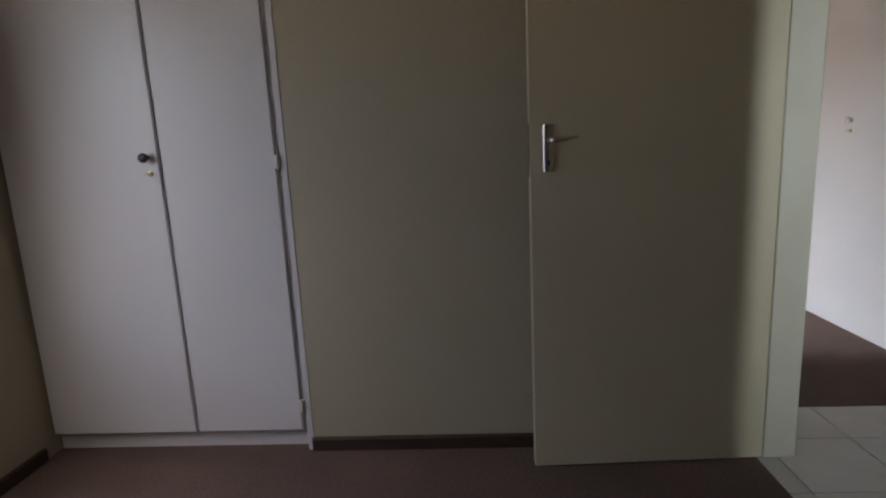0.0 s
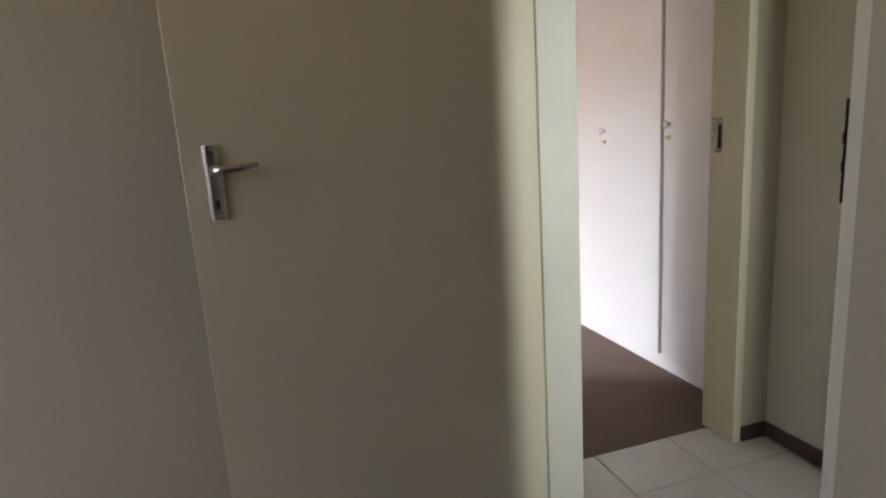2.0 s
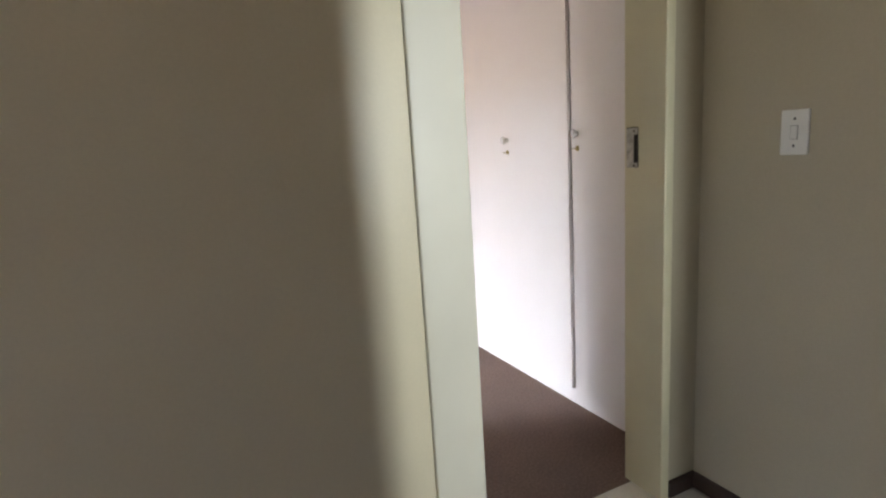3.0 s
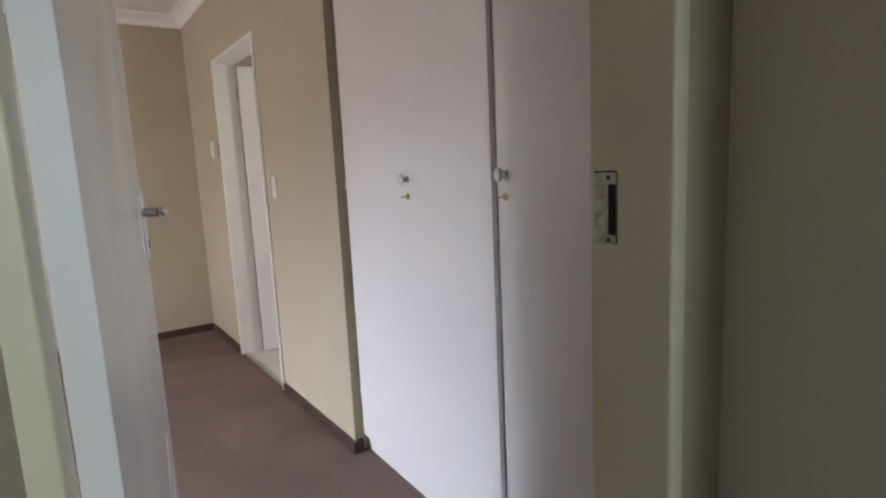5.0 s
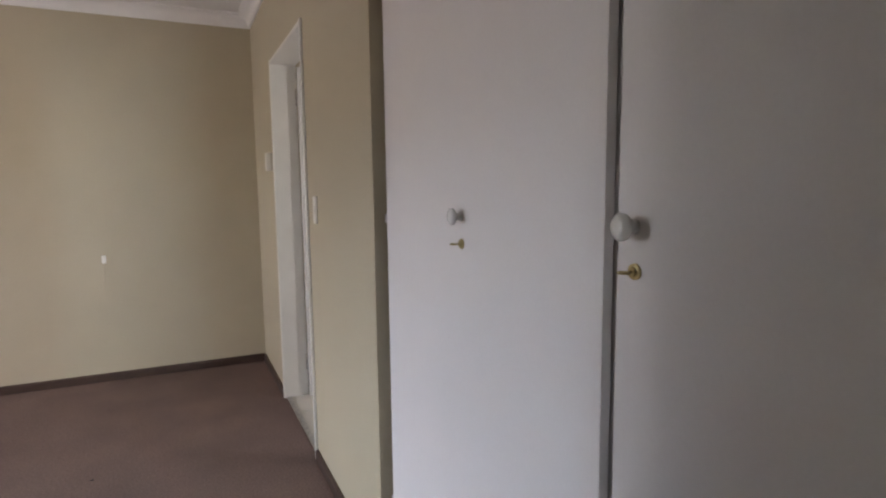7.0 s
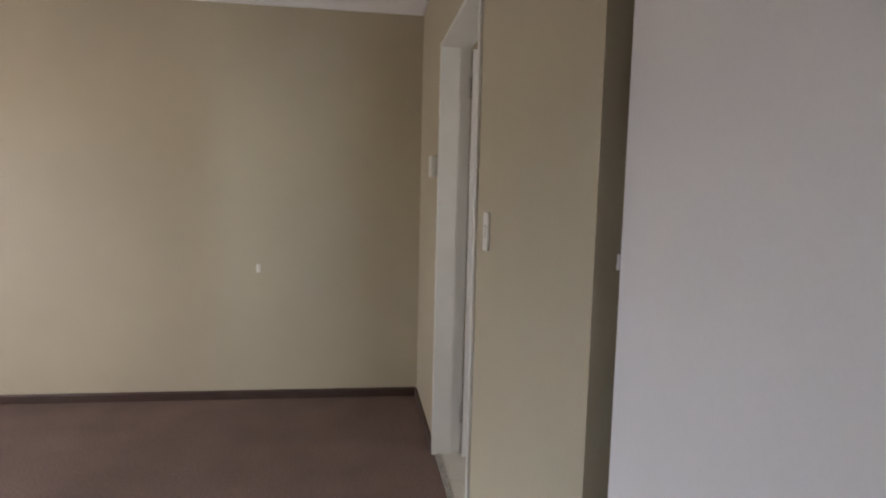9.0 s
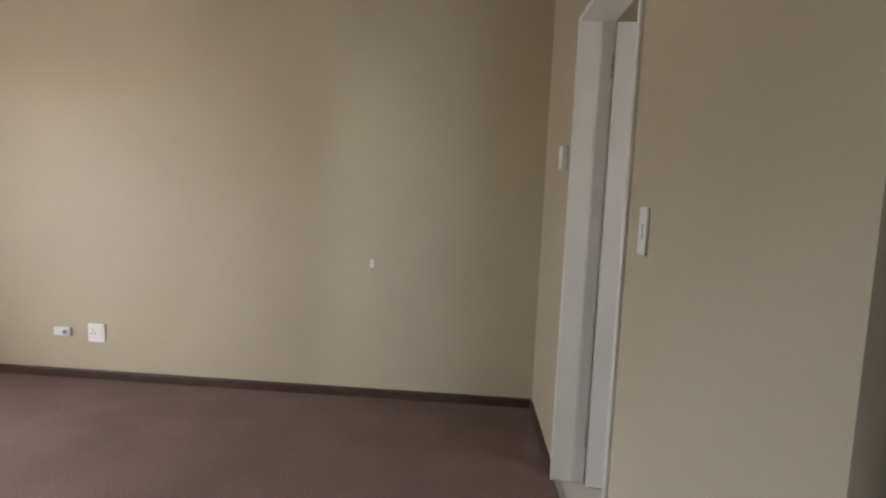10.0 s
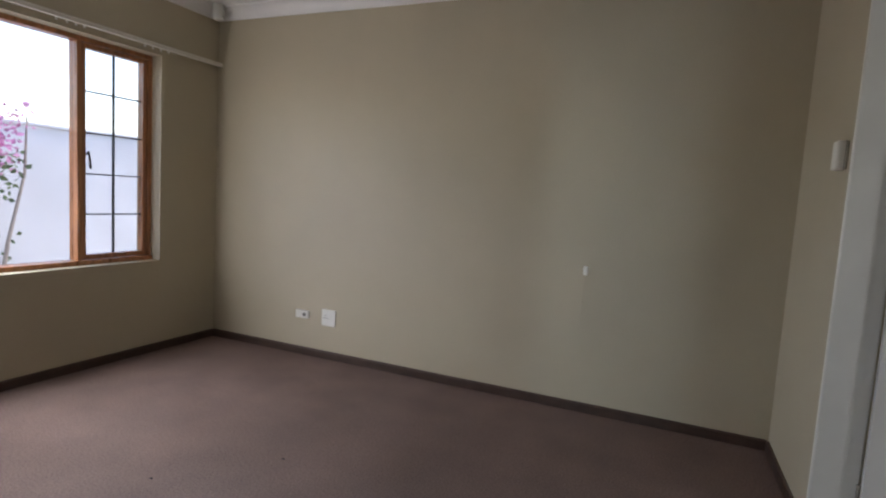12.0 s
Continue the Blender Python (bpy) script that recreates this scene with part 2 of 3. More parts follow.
def skirting(name, m, length, label="dark brown wooden skirting board"):
    """Runs along local x, face towards -y, with a rounded top edge."""
    bm = bmesh.new()
    prof = [(0, 0), (-0.014, 0), (-0.014, 0.047), (-0.011, 0.053), (-0.006, 0.057), (0, 0.057)]
    a = [bm.verts.new((0, y, z)) for y, z in prof]
    b = [bm.verts.new((length, y, z)) for y, z in prof]
    for i in range(len(prof)):
        j = (i + 1) % len(prof)
        bm.faces.new((a[i], b[i], b[j], a[j]))
    bm.faces.new(a[::-1])
    bm.faces.new(b)
    bmesh.ops.recalc_face_normals(bm, faces=bm.faces)
    ob = structure(name, bm, SKIRT, label, "skirting")
    ob.matrix_world = m
    return ob


skirting("baseboard_1", pose(0.038, 2.312, 0), 1.715)
skirting("baseboard_2", pose(XW, -2.4, 0, 0, 0, 90), 4.66)
skirting("baseboard_3", pose(2.778, 2.462, 0), 0.127)
skirting("baseboard_4", pose(2.907, 2.448, 0, 0, 0, -90), 1.84)
skirting("baseboard_5", pose(XW + 0.014, YF, 0), 3.90)
skirting("baseboard_6", pose(XW, 2.62, 0, 0, 0, 90), 4.22)
skirting("baseboard_7", M_EAST @ pose(0, EY0 - 0.026, 0, 0, 0, -90), EY0 - 0.026 + 0.014)
skirting("baseboard_8", M_EAST @ pose(0, 2.665, 0, 0, 0, -90), 2.665 - EY1 - 0.026)
skirting("baseboard_9", M_EAST @ pose(-0.014, 0, 0), 0.05)


def cornice(name, m, length):
    """Cove cornice along local x, wall at y = 0, room towards -y."""
    bm = bmesh.new()
    prof = [(0, 0), (0, -0.085), (-0.012, -0.085), (-0.014, -0.075)] + [(-0.08 + 0.062 * math.cos(radians(a)), -0.075 + 0.062 * math.sin(radians(a))) for a in range(0, 91, 15)] + [(-0.085, -0.012), (-0.085, 0)]
    a = [bm.verts.new((0, y, HC + z)) for y, z in prof]
    b = [bm.verts.new((length, y, HC + z)) for y, z in prof]
    for i in range(len(prof)):
        j = (i + 1) % len(prof)
        bm.faces.new((a[i], b[i], b[j], a[j]))
    bm.faces.new(a[::-1])
    bm.faces.new(b)
    bmesh.ops.recalc_face_normals(bm, faces=bm.faces)
    ob = structure(name, bm, PLASTER, "white coved plaster cornice", "cornice")
    ob.matrix_world = m


cornice("trim_1", pose(XW, YF, 0), 3.95)
cornice("trim_2", M_EAST @ pose(0, 2.69, 0, 0, 0, -90), 2.69)
cornice("trim_3", pose(XW, 2.62, 0, 0, 0, 90), 4.2)
cornice("trim_4", pose(2.907, 2.45, 0, 0, 0, -90), 1.84)
cornice("trim_5", pose(0.04, 2.312, 0), 1.72)


# ---- doors ----
def door_frame(name, m, width, depth, mat, label, f=0.038):
    """Pressed steel frame: opening along local x from 0 to width, depth along +y, rebate on the far (+y) side."""
    e = thing(name, m, label, "door frame", kind="structure")
    h, p = 2.045, 0.012
    for nm, x0, x1, s in (("jamb", -f, 0, 1), ("jamb", width, width + f, -1)):
        bm = box_bm((x0, x1, -p, depth + p, 0, h + f), bevel=0.005, segs=3)
        part(nm, bm, mat, e)
    part("head", box_bm((-f + 0.003, width + f - 0.003, -p + 0.002, depth + p - 0.002, h, h + f - 0.003), bevel=0.004), mat, e)
    return e


def handle_parts(leaf, x, z, face, thick, lever_dir, mat=CHROME):
    """Back plate and lever on a face of a leaf (face -1 or 1 along local y)."""
    y0 = face * thick / 2
    ys = sorted((y0, y0 + face * 0.009))
    bm, n = bmesh.new(), 10
    arc = [(x + 0.0185 * math.cos(math.pi * k / n), y0 + face * (0.003 + 0.008 * math.sin(math.pi * k / n))) for k in range(n + 1)]
    arc = [(arc[0][0], y0)] + arc + [(arc[-1][0], y0)]
    low, high = ([bm.verts.new((px, py, zz)) for px, py in arc] for zz in (z - 0.105, z + 0.053))
    for k in range(len(arc)):
        j = (k + 1) % len(arc)
        bm.faces.new((low[k], low[j], high[j], high[k]))
    bm.faces.new(low)
    bm.faces.new(high)
    bmesh.ops.recalc_face_normals(bm, faces=bm.faces)
    part("handle_plate", bm, mat, leaf, "worn chrome back plate")
    pts = [(x, y0, z), (x, y0 + face * 0.03, z), (x + lever_dir * 0.008, y0 + face * 0.044, z), (x + lever_dir * 0.025, y0 + face * 0.05, z + 0.001), (x + lever_dir * 0.06, y0 + face * 0.05, z + 0.003), (x + lever_dir * 0.09, y0 + face * 0.045, z + 0.008)]
    part("lever", sweep_bm(pts, [0.011, 0.0105, 0.0105, 0.0095, 0.007, 0.0045], 12), mat, leaf, "curved chrome lever", True)
    ks = sorted((y0 + face * 0.0095, y0 + face * 0.0118))
    part("keyhole", box_bm((x - 0.004, x + 0.004, ks[0], ks[1], z - 0.082, z - 0.064)), DARK, leaf, "dark keyhole")
    for dz in (0.044, -0.096):
        part("screw", box_bm((x - 0.003, x + 0.003, ks[0], ks[1], z + dz - 0.003, z + dz + 0.003)), STEEL, leaf)


def door(name, m, width, mat, label, handles=(), z=1.217, thick=0.04, hinges=True):
    """Leaf along local x from the hinge at 0, handles near the free edge."""
    e = thing(name, m, label, "door", kind="structure")
    part("leaf", box_bm((0, width, -thick / 2, thick / 2, 0.008, 2.03), bevel=0.002), mat, e)
    for face in handles:
        handle_parts(e, width - 0.062, z, face, thick, -1)
    part("latch_plate", box_bm((width - 0.001, width + 0.0015, -0.011, 0.011, z - 0.12, z + 0.06), bevel=0.0005), CHROME, e, "bright steel latch plate")
    part("latch", box_bm((width, width + 0.009, -0.006, 0.006, z - 0.012, z + 0.008), bevel=0.002), STEEL, e, "steel latch bolt")
    if hinges:
        for hz in (0.22, 1.86):
            part("hinge", lathe_bm([(0.006, hz - 0.05), (0.0065, hz - 0.048), (0.0065, hz + 0.048), (0.006, hz + 0.05)], 12), STEEL, e, "steel hinge knuckle").location = (-0.006, thick / 2 + 0.004, 0)
    return e


# small bedroom doorway, opening from y 1.387 to 2.2; wall from x 1.77 to 1.90
door_frame("door_frame_1", pose(1.9, 1.387, 0, 0, 0, 90), 0.813, 0.095, FRAMEA, "white enamelled steel door frame")
A_LEAF = pose(1.786, 2.212, 0, 0, 0, 180 + 2.6)
leaf_a = door("door_1", A_LEAF, 0.851, DOOR, "cream painted flush door standing open against the wall", (1, -1), hinges=False)
# large bedroom doorway
door_frame("door_frame_2", pose(1.925, 2.462, 0), 0.81, 0.144, FRAMEC, "cream enamelled steel door frame")
leaf_b = door("door_2", pose(1.945, 2.63, 0, 0, 0, 81), 0.80, DOORW, "off-white flush door with scuff marks, standing open", (1, -1))
# bathroom doorway
door_frame("door_frame_3", M_EAST @ pose(0, EY1, 0, 0, 0, -90), EY1 - EY0, 0.13, FRAME, "white enamelled steel door frame of the bathroom", 0.024)
door("door_3", M_EAST @ pose(0.14, EY1 - 0.03, 0, 0, 0, -8), 0.81, DOORW, "white flush bathroom door standing open", (1, -1))


def strike_plate(m):
    """On a jamb: local x out of the jamb, y along its depth, z up."""
    e = thing("strike_plate", m, "scuffed steel strike plate with a dark slot, on the door jamb", "strike plate")
    part("rim", box_bm((0, 0.001, -0.0205, 0.0283, -0.0603, 0.0663)), DARK, e, "dark gap round the plate")
    part("plate", box_bm((0, 0.003, -0.0202, 0.0285, -0.060, 0.066), bevel=0.001), STEEL, e)
    part("slot", box_bm((0.002, 0.004, -0.0198, -0.0045, -0.0435, 0.045)), DARK, e, "dark lock slot")
    for z in (-0.053, 0.0565):
        s = part("screw", lathe_bm([(0.0046, 0), (0.004, 0.0015)], 14), SKIRT, e, "dark brown screw head")
        s.matrix_local = pose(0.0025, -0.004, z, 0, 90, 0)
    chip = random.Random(11)
    for k in range(9):
        y = -0.016 + 0.005 * k
        part("paint_chip", box_bm((0, 0.0034, y - 0.0035, y + 0.0035, 0.0655, 0.067 + chip.uniform(0, 0.0022)), bevel=0.0006, segs=1), DARK, e, "chipped dark paint edge")
    return e


strike_plate(pose(2.735, 2.578, 1.2, 0, 0, 180) @ Matrix.Diagonal((1, -1, 1, 1)))


# ---- wardrobes ----
def knob(parent, m, mat, r=0.019):
    k = part("knob", lathe_bm([(r * 0.55, 0), (r * 0.52, 0.003), (r * 0.38, 0.007), (r * 0.40, 0.014), (r * 0.8, 0.0175), (r * 0.97, 0.020), (r, 0.0225), (r * 0.95, 0.0255), (r * 0.75, 0.0285), (r * 0.4, 0.0305), (r * 0.1, 0.031)]), mat, parent, "round turned knob", True)
    k.matrix_local = m
    return k


def cupboard_lock(parent, m, key=True):
    """Brass lock rose with a small key; z is out of the door."""
    r = part("lock_rose", lathe_bm([(0.0115, 0), (0.011, 0.003), (0.007, 0.004), (0.0065, 0.007)], 20), BRASS, parent, "small brass lock")
    r.matrix_local = m
    if key:
        pts = [(0, 0, 0.004), (0, 0, 0.014)]
        k = part("key", sweep_bm(pts, 0.0018, 8), BRASS, r, "small key left in the lock")
        ring = [(0.0085 * math.cos(a), 0.0, 0.021 + 0.007 * math.sin(a)) for a in [i * math.pi / 8 - math.pi / 2 for i in range(17)]]
        part("key_bow", sweep_bm(ring, 0.0016, 6), BRASS, r)


def wardrobe(name, m, doors, h, plinth, label, knobs, depth=0.58, toe=0.03):
    """Front in the plane local y = 0, facing -y; doors: (x0, x1) along local x."""
    e = thing(name, m, label, "wardrobe")
    x0, x1 = doors[0][0] - 0.02, doors[-1][1] + 0.02
    part("carcass", box_bm((x0, x1, 0.016 + 0.004, depth, plinth, h)), WARD, e)
    part("plinth", box_bm((x0, x1, toe, toe + 0.015, 0, plinth + 0.01), bevel=0.001), WARD, e)
    for (a, b), kn in zip(doors, knobs):
        d = part("cupboard_door", box_bm((a, b, -0.002, 0.016, plinth + 0.004, h - 0.01), bevel=0.0015), WARD, e)
        if kn:
            kx, kz, mat, key = kn
            knob(d, pose(kx, -0.002, kz, 90, 0, 0) @ Matrix.Diagonal((1, 1, 1.3 if mat is KNOBD else 1, 1)), mat)
            cupboard_lock(d, pose(kx + 0.004, -0.002, kz - 0.061, 90, 0, 0), key)
    return e


# small bedroom wardrobe: two doors in a white surround
wa = wardrobe("wardrobe", pose(0, 2.305, 0), [(-1.065, -0.452), (-0.436, 0.0)], HC - 0.12, 0.09, "tall white built-in wardrobe with two doors and a dark knob", [(-0.49, 1.225, KNOBD, True), None], 0.54, 0.05)
part("surround", box_bm((0.019, 0.043, 0.0035, 0.16, 0, HC - 0.09), bevel=0.002), WARD, wa, "white upright surround")
for z in (0.2, 1.187, 2.2):
    part("hinge", box_bm((-0.002, 0.019, -0.007, 0.014, z - 0.025, z + 0.025), bevel=0.004), PLASTIC, wa, "small cupboard hinge")
    part("hinge_knuckle", sweep_bm([(0.010, -0.008, z - 0.027), (0.010, -0.008, z + 0.027)], 0.005, 10), PLASTIC, wa)
# large bedroom wardrobe
wb = wardrobe("wardrobe", pose(XE, 4.155, 0, 0, 0, -90), [(0.014, 1.004), (1.032, 1.535)], HC - 0.01, 0.085, "tall white built-in wardrobe with porcelain knobs and small keys", [(0.533, 1.25, PORC, True), (1.063, 1.26, PORC, True)], 0.6, 0.03)
for z in (0.3, 1.22, 2.1):
    part("hinge", sweep_bm([(0.009, -0.002, z - 0.013), (0.009, -0.002, z - 0.002), (0.009, -0.002, z), (0.009, -0.002, z + 0.013)], [0.0036, 0.0036, 0.0028, 0.0036], 10), WARD, wb, "small pale hinge")
structure("wall_wardrobe_side", box_bm((3.03, 3.62, 4.165, 4.22, 0, HC)), WALL, "wall beside the wardrobe", "wall")


# ---- electrical fittings ----
def switch_plate(m, label, w=0.075, h=0.12, rocker_z=0.0, screw=PLASTIC):
    """Plate on a wall: local z out of the wall, y up."""
    e = thing("light_switch", m, label, "light switch")
    part("plate", box_bm((-w / 2, w / 2, -h / 2, h / 2, 0, 0.008), bevel=0.003), PLASTIC, e)
    part("rocker", box_bm((-0.009, 0.009, rocker_z - 0.017, rocker_z + 0.017, 0.006, 0.011), bevel=0.0015), PLASTIC, e)
    part("rocker_gap", box_bm((-0.0105, 0.0105, rocker_z - 0.0185, rocker_z + 0.0185, 0.0078, 0.0085)), PLASTICG, e)
    for y in (-h * 0.3, h * 0.3):
        s = part("screw", lathe_bm([(0.0036, 0), (0.003, 0.001)], 10), screw, e)
        s.location = (0, y, 0.008)
    return e


switch_plate(pose(2.907, 2.168, 1.226, 90, 0, -90), "white single light switch with dark screws on the passage wall", screw=DARK)
switch_plate(M_EAST @ pose(0, 0.785, 1.22, 90, 0, -90), "white light switch beside the bathroom door", 0.06, 0.12)
e = thing("alarm_box", M_EAST @ pose(0, 1.95, 1.48, 90, 0, -90), "small white plastic box beside the bathroom door", "alarm box")
part("body", box_bm((-0.035, 0.035, -0.055, 0.055, 0, 0.038), bevel=0.008, segs=3), PLASTIC, e)
part("seam", box_bm((-0.0355, 0.0355, -0.0555, 0.0555, 0.009, 0.011)), PLASTICG, e)

e = thing("wall_socket", pose(0.026, YF, 0.305, 90, 0, 0), "white three-pin wall socket plate", "socket")
part("plate", box_bm((-0.058, 0.058, -0.06, 0.06, 0, 0.009), bevel=0.003), PLASTIC, e)
for x, y in ((-0.022, 0.018), (-0.034, -0.004), (-0.010, -0.004)):
    s = part("pin_hole", lathe_bm([(0.004, 0), (0.004, 0.0006)], 12), DARK, e)
    s.location = (x, y, 0.009)
part("rocker", box_bm((0.022, 0.036, -0.012, 0.012, 0.007, 0.012), bevel=0.001), PLASTIC, e)
e = thing("aerial_socket", pose(-0.20, YF, 0.305, 90, 0, 0), "small white aerial socket on the wall", "socket")
part("plate", box_bm((-0.056, 0.056, -0.028, 0.028, 0, 0.022), bevel=0.004), PLASTIC, e)
s = part("jack", lathe_bm([(0.013, 0), (0.013, 0.008), (0.006, 0.008), (0.006, 0.003)], 16), PLASTICG, e)
s.location = (0.024, 0, 0.022)
e = thing("wall_clip", pose(1.815, YF, 0.85, 90, 0, 0), "small white clip on the wall with a thin painted cable below", "wall clip")
part("clip", box_bm((-0.012, 0.012, -0.026, 0.026, 0, 0.02), bevel=0.004), PLASTIC, e)
part("cable", sweep_bm([(0, -0.02, 0.003), (-0.006, -0.2, 0.003), (-0.004, -0.33, 0.003)], 0.0013, 6), WALL, e, "thin painted-over cable")
e = thing("motion_sensor", pose(XW + 0.10, YF - 0.11, HC - 0.1), "small white cylindrical fitting under the ceiling corner", "sensor")
part("body", lathe_bm([(0.03, -0.012), (0.04, -0.004), (0.043, 0.008), (0.043, 0.1)], 24), PLASTIC, e, "", True)

# ---- large bedroom window ----
XG = XW - 0.13   # plane of the timber frame
win = thing("window_1", pose(XG, 0, 0), "varnished brown timber window with leaded casement panes", "window", kind="structure")
FW = 0.03
M1 = 5.835        # mullion between fixed pane and casement
for y0, y1 in ((BY0, BY0 + FW), (M1 - FW / 2, M1 + FW / 2), (BY1 - FW, BY1), (4.47 - FW / 2, 4.47 + FW / 2)):
    part("frame_post", box_bm((-0.04, 0.04, y0, y1, WZ0 + FW, WZ1 - FW), bevel=0.004), WOOD, win)
part("frame_sill", box_bm((-0.05, 0.055, BY0, BY1, WZ0, WZ0 + FW), bevel=0.005), WOOD, win)
part("frame_head", box_bm((-0.04, 0.04, BY0, BY1, WZ1 - FW, WZ1), bevel=0.004), WOOD, win)
part("fixed_pane", box_bm((-0.003, 0.003, 4.495, M1 - FW / 2, WZ0 + FW, WZ1 - FW)), GLASS, win).visible_shadow = False


def casement(y0, y1):
    z0, z1, s = WZ0 + FW + 0.003, WZ1 - FW - 0.003, 0.03
    c = part("casement", box_bm((-0.02, 0.03, y0, y0 + s, z0, z1), (-0.02, 0.03, y1 - s, y1, z0, z1), (-0.02, 0.03, y0 + s, y1 - s, z0, z0 + s), (-0.02, 0.03, y0 + s, y1 - s, z1 - s, z1), bevel=0.004), WOOD, win, "brown timber casement")
    a0, a1, b0, b1 = y0 + s, y1 - s, z0 + s, z1 - s
    for i in range(2):
        for j in range(5):
            part("pane", box_bm((0.002, 0.006, a0 + (a1 - a0) * i / 2, a0 + (a1 - a0) * (i + 1) / 2, b0 + (b1 - b0) * j / 5, b0 + (b1 - b0) * (j + 1) / 5)), GLASS, c).visible_shadow = False
    for j in range(1, 5):
        z = b0 + (b1 - b0) * j / 5
        part("lead_bar", box_bm((-0.004, 0.013, a0, a1, z - 0.0045, z + 0.0045), bevel=0.001), LEAD, c)
    y = (a0 + a1) / 2
    part("lead_bar", box_bm((-0.005, 0.014, y - 0.0045, y + 0.0045, b0, b1), bevel=0.001), LEAD, c)
    return c


cs = casement(M1 + FW / 2 + 0.003, BY1 - FW - 0.003)
casement(BY0 + FW + 0.003, 4.47 - FW / 2 - 0.003)
part("catch", sweep_bm([(0.03, M1 + 0.05, 1.36), (0.05, M1 + 0.05, 1.38), (0.055, M1 + 0.055, 1.33), (0.05, M1 + 0.065, 1.27)], 0.007, 8), LEAD, cs, "dark window catch")
# small bedroom window, outside the view, of the same make
win2 = thing("window_2", pose(XG, 0, 0), "varnished brown timber window of the small bedroom", "window", kind="structure")
for y0, y1 in ((AY0, AY0 + FW), (AY1 - FW, AY1)):
    part("frame_post", box_bm((-0.05, 0.04, y0, y1, WZ0 + FW, WZ1 - FW), bevel=0.004), WOOD, win2)
part("frame_sill", box_bm((-0.05, 0.055, AY0, AY1, WZ0, WZ0 + FW), bevel=0.004), WOOD, win2)
part("frame_head", box_bm((-0.05, 0.04, AY0, AY1, WZ1 - FW, WZ1), bevel=0.004), WOOD, win2)

# curtain rail over the window
cr = thing("curtain_rail", pose(XW + 0.045, 0, 2.128), "cream metal curtain rail with small gliders above the window", "curtain rail")
part("track", box_bm((-0.012, 0.012, 3.3, YF - 0.008, -0.014, 0.014), bevel=0.003), RAIL, cr)
part("track_lip", box_bm((0.012, 0.017, 3.3, YF - 0.02, 0.004, 0.010)), RAIL, cr)
for y in (3.6, 4.6, 5.55, 6.5):
    part("bracket", box_bm((-0.045, -0.010, y - 0.012, y + 0.012, -0.004, 0.02), bevel=0.002), RAIL, cr)
for y in (5.62, 5.68, 5.73, 5.78, 6.18, 6.24, 6.30, 6.36):
    part("glider", box_bm((-0.004, 0.004, y - 0.006, y + 0.006, -0.032, -0.012), bevel=0.002), PLASTIC, cr)

# ---- outside ----
structure("ground", box_bm((-60, XO, -60, 60, -0.4, -0.2)), PAVING, "pale garden paving", "ground")
structure("garden_wall", box_bm((-4.9, -4.65, -8, 20, -0.2, 1.75)), GARDENWALL, "pale painted garden wall", "wall")


def leafy_bm(count, centre, spread, size, seed, cut):
    """Many small folded leaves scattered through an uneven crown."""
    rnd = random.Random(seed)
    bm = bmesh.new()
    clumps = [Vector((rnd.gauss(0, 0.5), rnd.gauss(0, 0.5), rnd.gauss(0, 0.45))) for _ in range(cut)]
    for _ in range(count):
        c = rnd.choice(clumps)
        p = Vector([centre[k] + spread[k] * (c[k] + rnd.gauss(0, 0.17)) for k in range(3)])
        q = Euler((rnd.uniform(0, 6.28), rnd.uniform(0, 6.28), rnd.uniform(0, 6.28))).to_matrix()
        w = size * rnd.uniform(0.6, 1.3)
        v = [bm.verts.new(p + q @ Vector(o)) for o in ((0, -w, 0), (w * 0.55, 0, w * 0.2), (0, w, 0), (-w * 0.55, 0, w * 0.2))]
        bm.faces.new((v[0], v[1], v[2]))
        bm.faces.new((v[0], v[2], v[3]))
    return bm


bush = thing("bougainvillea", pose(-4.25, 6.75, -0.2), "bougainvillea with magenta flowers against the garden wall", "shrub")
for k, (dx, dy) in enumerate(((0, 0), (0.05, 0.18), (-0.05, -0.22))):
    part("stem", sweep_bm([(dx, dy, 0), (dx * 2, dy * 1.5, 0.7), (dx, dy * 2 + 0.1, 1.4), (dx * 3, dy * 2.4, 2.0)], [0.026, 0.02, 0.015, 0.008], 8), BARK, bush)
tagged(part("crown", leafy_bm(520, (0, -0.1, 1.45), (0.35, 0.6, 0.8), 0.04, 3, 34), LEAF, bush), kind="stuff")
tagged(part("flowers", leafy_bm(420, (0.1, 0.0, 1.7), (0.36, 0.6, 0.5), 0.035, 7, 16), PETAL, bush), kind="stuff")
coping = structure("garden_wall_coping", box_bm((-4.93, -4.62, -8, 20, 1.75, 1.79), bevel=0.008), GARDENWALL, "pale coping on the garden wall", "coping")

# dark chipped strike plate on the near jamb of the small bedroom doorway
near = thing("strike_plate", pose(1.81, 1.387, 1.2, 0, 0, 90), "chipped dark steel strike plate on the white door jamb", "strike plate")
part("plate", box_bm((0, 0.0015, -0.012, 0.012, -0.07, 0.07), bevel=0.0005), STEEL, near)
part("chipped_edge", box_bm((-0.001, 0.0012, 0.012, 0.0172, -0.062, 0.02), (-0.001, 0.0028, 0.011, 0.0175, 0.012, 0.026), (-0.001, 0.0012, 0.012, 0.0172, 0.024, 0.066), (-0.001, 0.0025, 0.011, 0.0175, -0.022, -0.01)), DARK, near, "dark chipped paint edge")

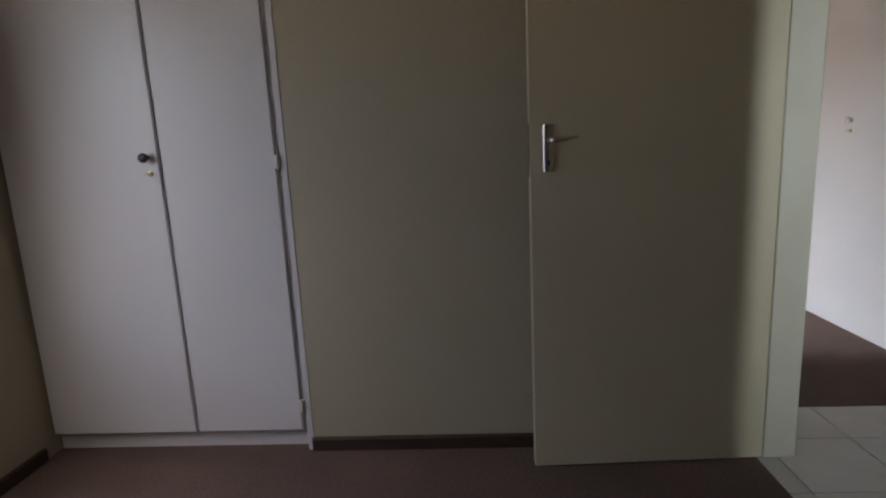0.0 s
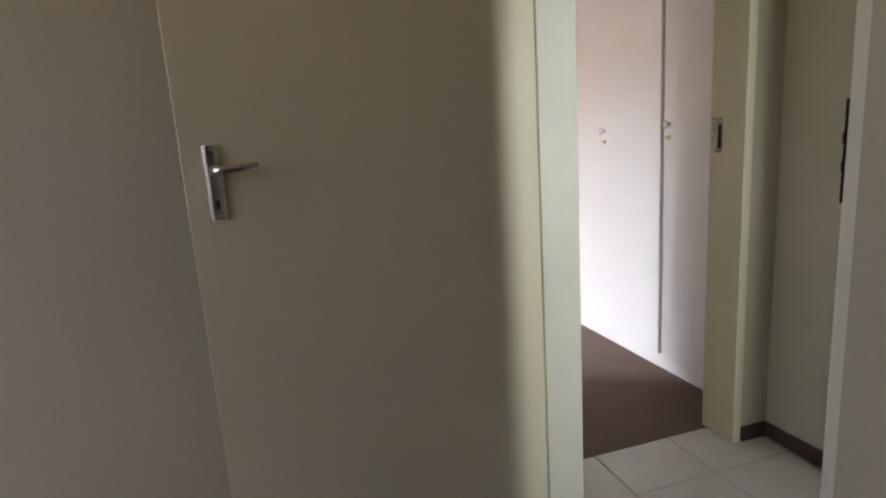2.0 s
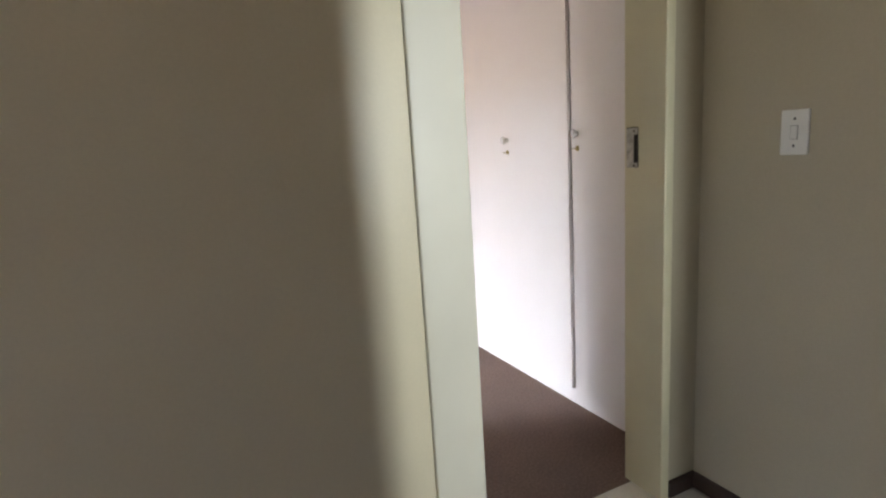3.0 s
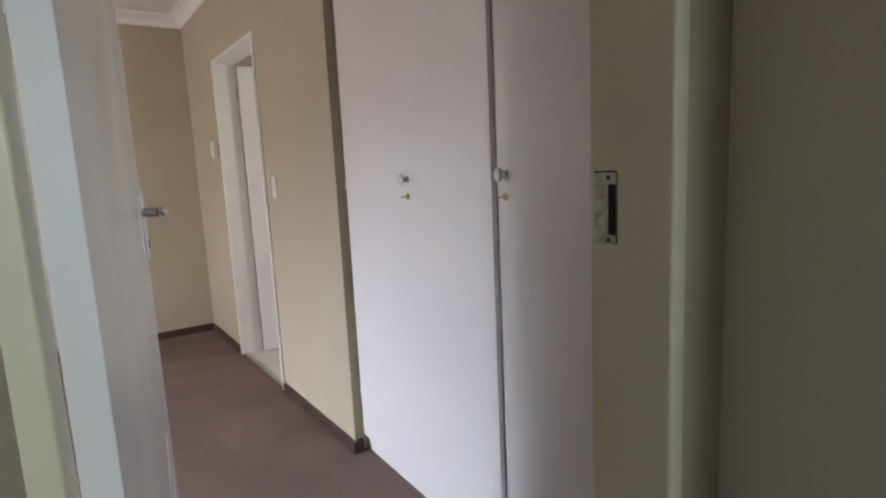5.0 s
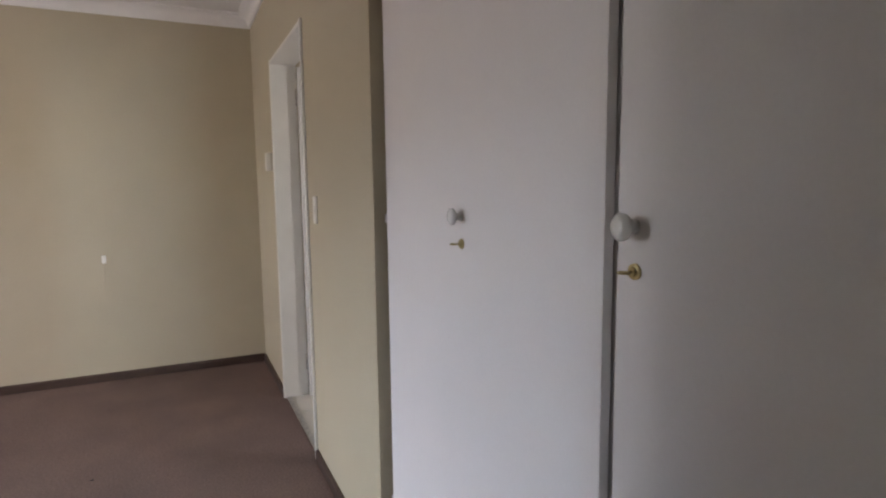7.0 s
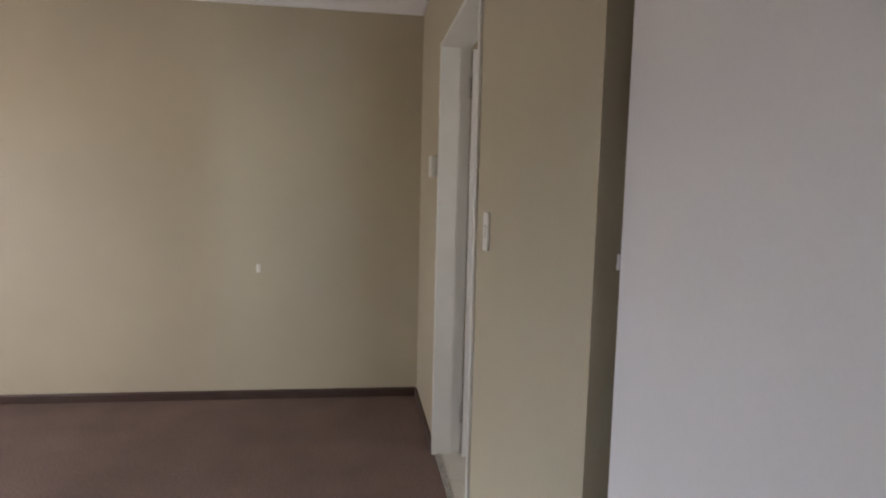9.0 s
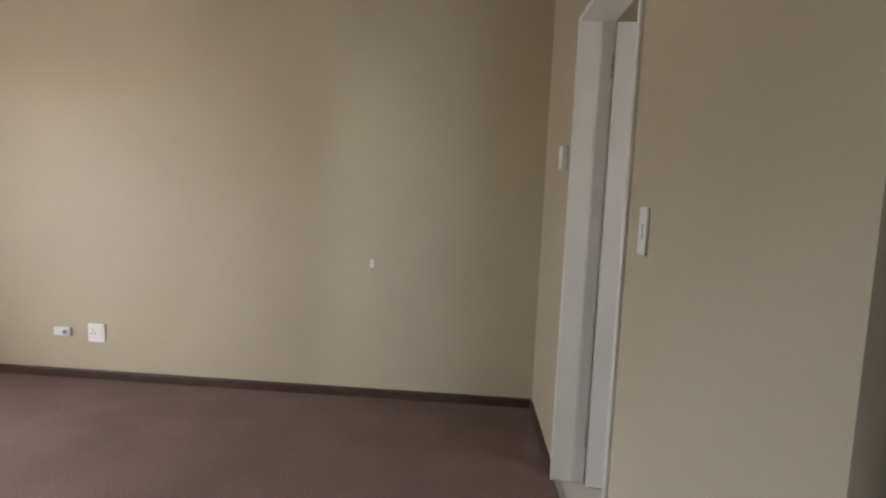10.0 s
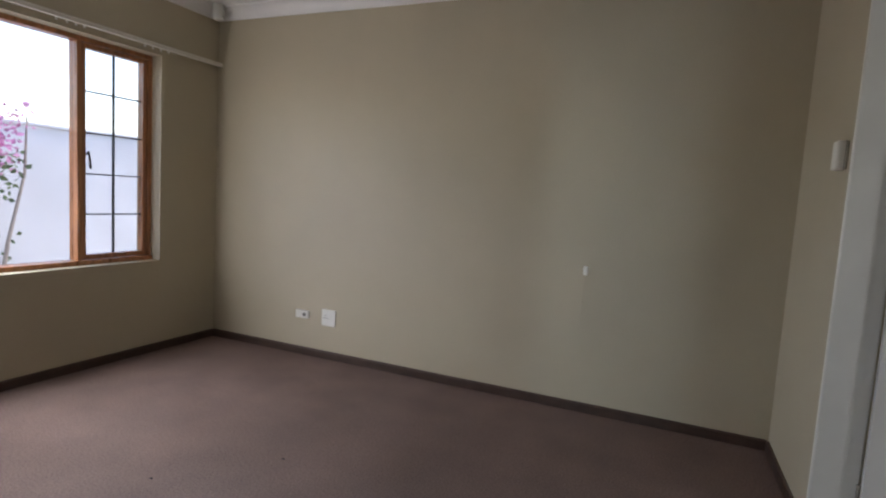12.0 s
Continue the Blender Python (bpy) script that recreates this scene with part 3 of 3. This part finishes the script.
# scuff marks on the open bedroom door
for x, z, ln, tilt in ((0.62, 0.63, 0.20, 24), (0.66, 0.66, 0.10, 18), (0.70, 0.55, 0.16, 30), (0.57, 0.5, 0.12, 22)):
    sc = part("scuff", box_bm((-0.005, 0.005, -0.0206, -0.0195, -ln / 2, ln / 2), bevel=0.0004), SCUFF, leaf_b, "grey scuff mark")
    sc.matrix_local = pose(x, 0, z, 0, tilt, 0)

# crumbs on the carpet
rnd = random.Random(5)
for x, y in ((1.24, 4.98), (1.02, 5.25), (0.75, 5.5), (1.6, 4.75), (0.4, 5.1), (1.9, 5.35)):
    bm = bmesh.new()
    bmesh.ops.create_icosphere(bm, subdivisions=1, radius=0.007, matrix=Matrix.Diagonal((1.4, 0.8, 0.45, 1)))
    for v in bm.verts:
        v.co *= rnd.uniform(0.75, 1.25)
    c = tagged(link("carpet_crumb", bm, DARK), "tiny dark crumb lying on the carpet", "crumb", "crumbs on the carpet")
    c.location = (x, y, 0.003)

# strip between the carpet and the bathroom tiles
tagged(link("threshold_strip", box_bm((0.005, 0.033, EY0 + 0.002, EY1 - 0.002, -0.002, 0.009), bevel=0.003), STEEL), "worn grey metal strip between carpet and bathroom tiles", "threshold strip").matrix_world = M_EAST

# ---- bathroom tiles ----
bath_tile = None
for i in range(7):
    for j in range(9):
        if bath_tile is None:
            bath_tile = part("tile", box_bm((0.0025, 0.2975, 0.0025, 0.2975, -0.004, 0.003), bevel=0.0015, segs=1), TILE, bath_floor).data
            bpy.data.objects["tile"].location = (2.888, 4.22, 0)
        else:
            t = new("tile", bath_tile)
            t.parent = bath_floor
            t.location = (2.888 + 0.3 * i, 4.22 + 0.3 * j, 0)

# ---- floor tiles ----
P, J = 0.345, 0.005
meshes = {}
x = 2.195 - 2 * P
while x < 2.907:
    y = 2.33 - 16 * P
    while y < 2.592:
        x0, x1, y0, y1 = max(x + J / 2, 1.773), min(x + P - J / 2, 2.907), y + J / 2, min(y + P - J / 2, 2.59)
        if x1 - x0 > 0.02 and y1 - y0 > 0.02:
            key = (round(x1 - x0, 4), round(y1 - y0, 4))
            if key not in meshes:
                t = part("tile", box_bm((0, x1 - x0, 0, y1 - y0, -0.006, 0), bevel=0.0015, segs=1), TILE, hall_floor)
                meshes[key] = t.data
            else:
                t = new("tile", meshes[key])
                t.parent = hall_floor
            t.location = (x0, y0, 0)
        y += P
    x += P
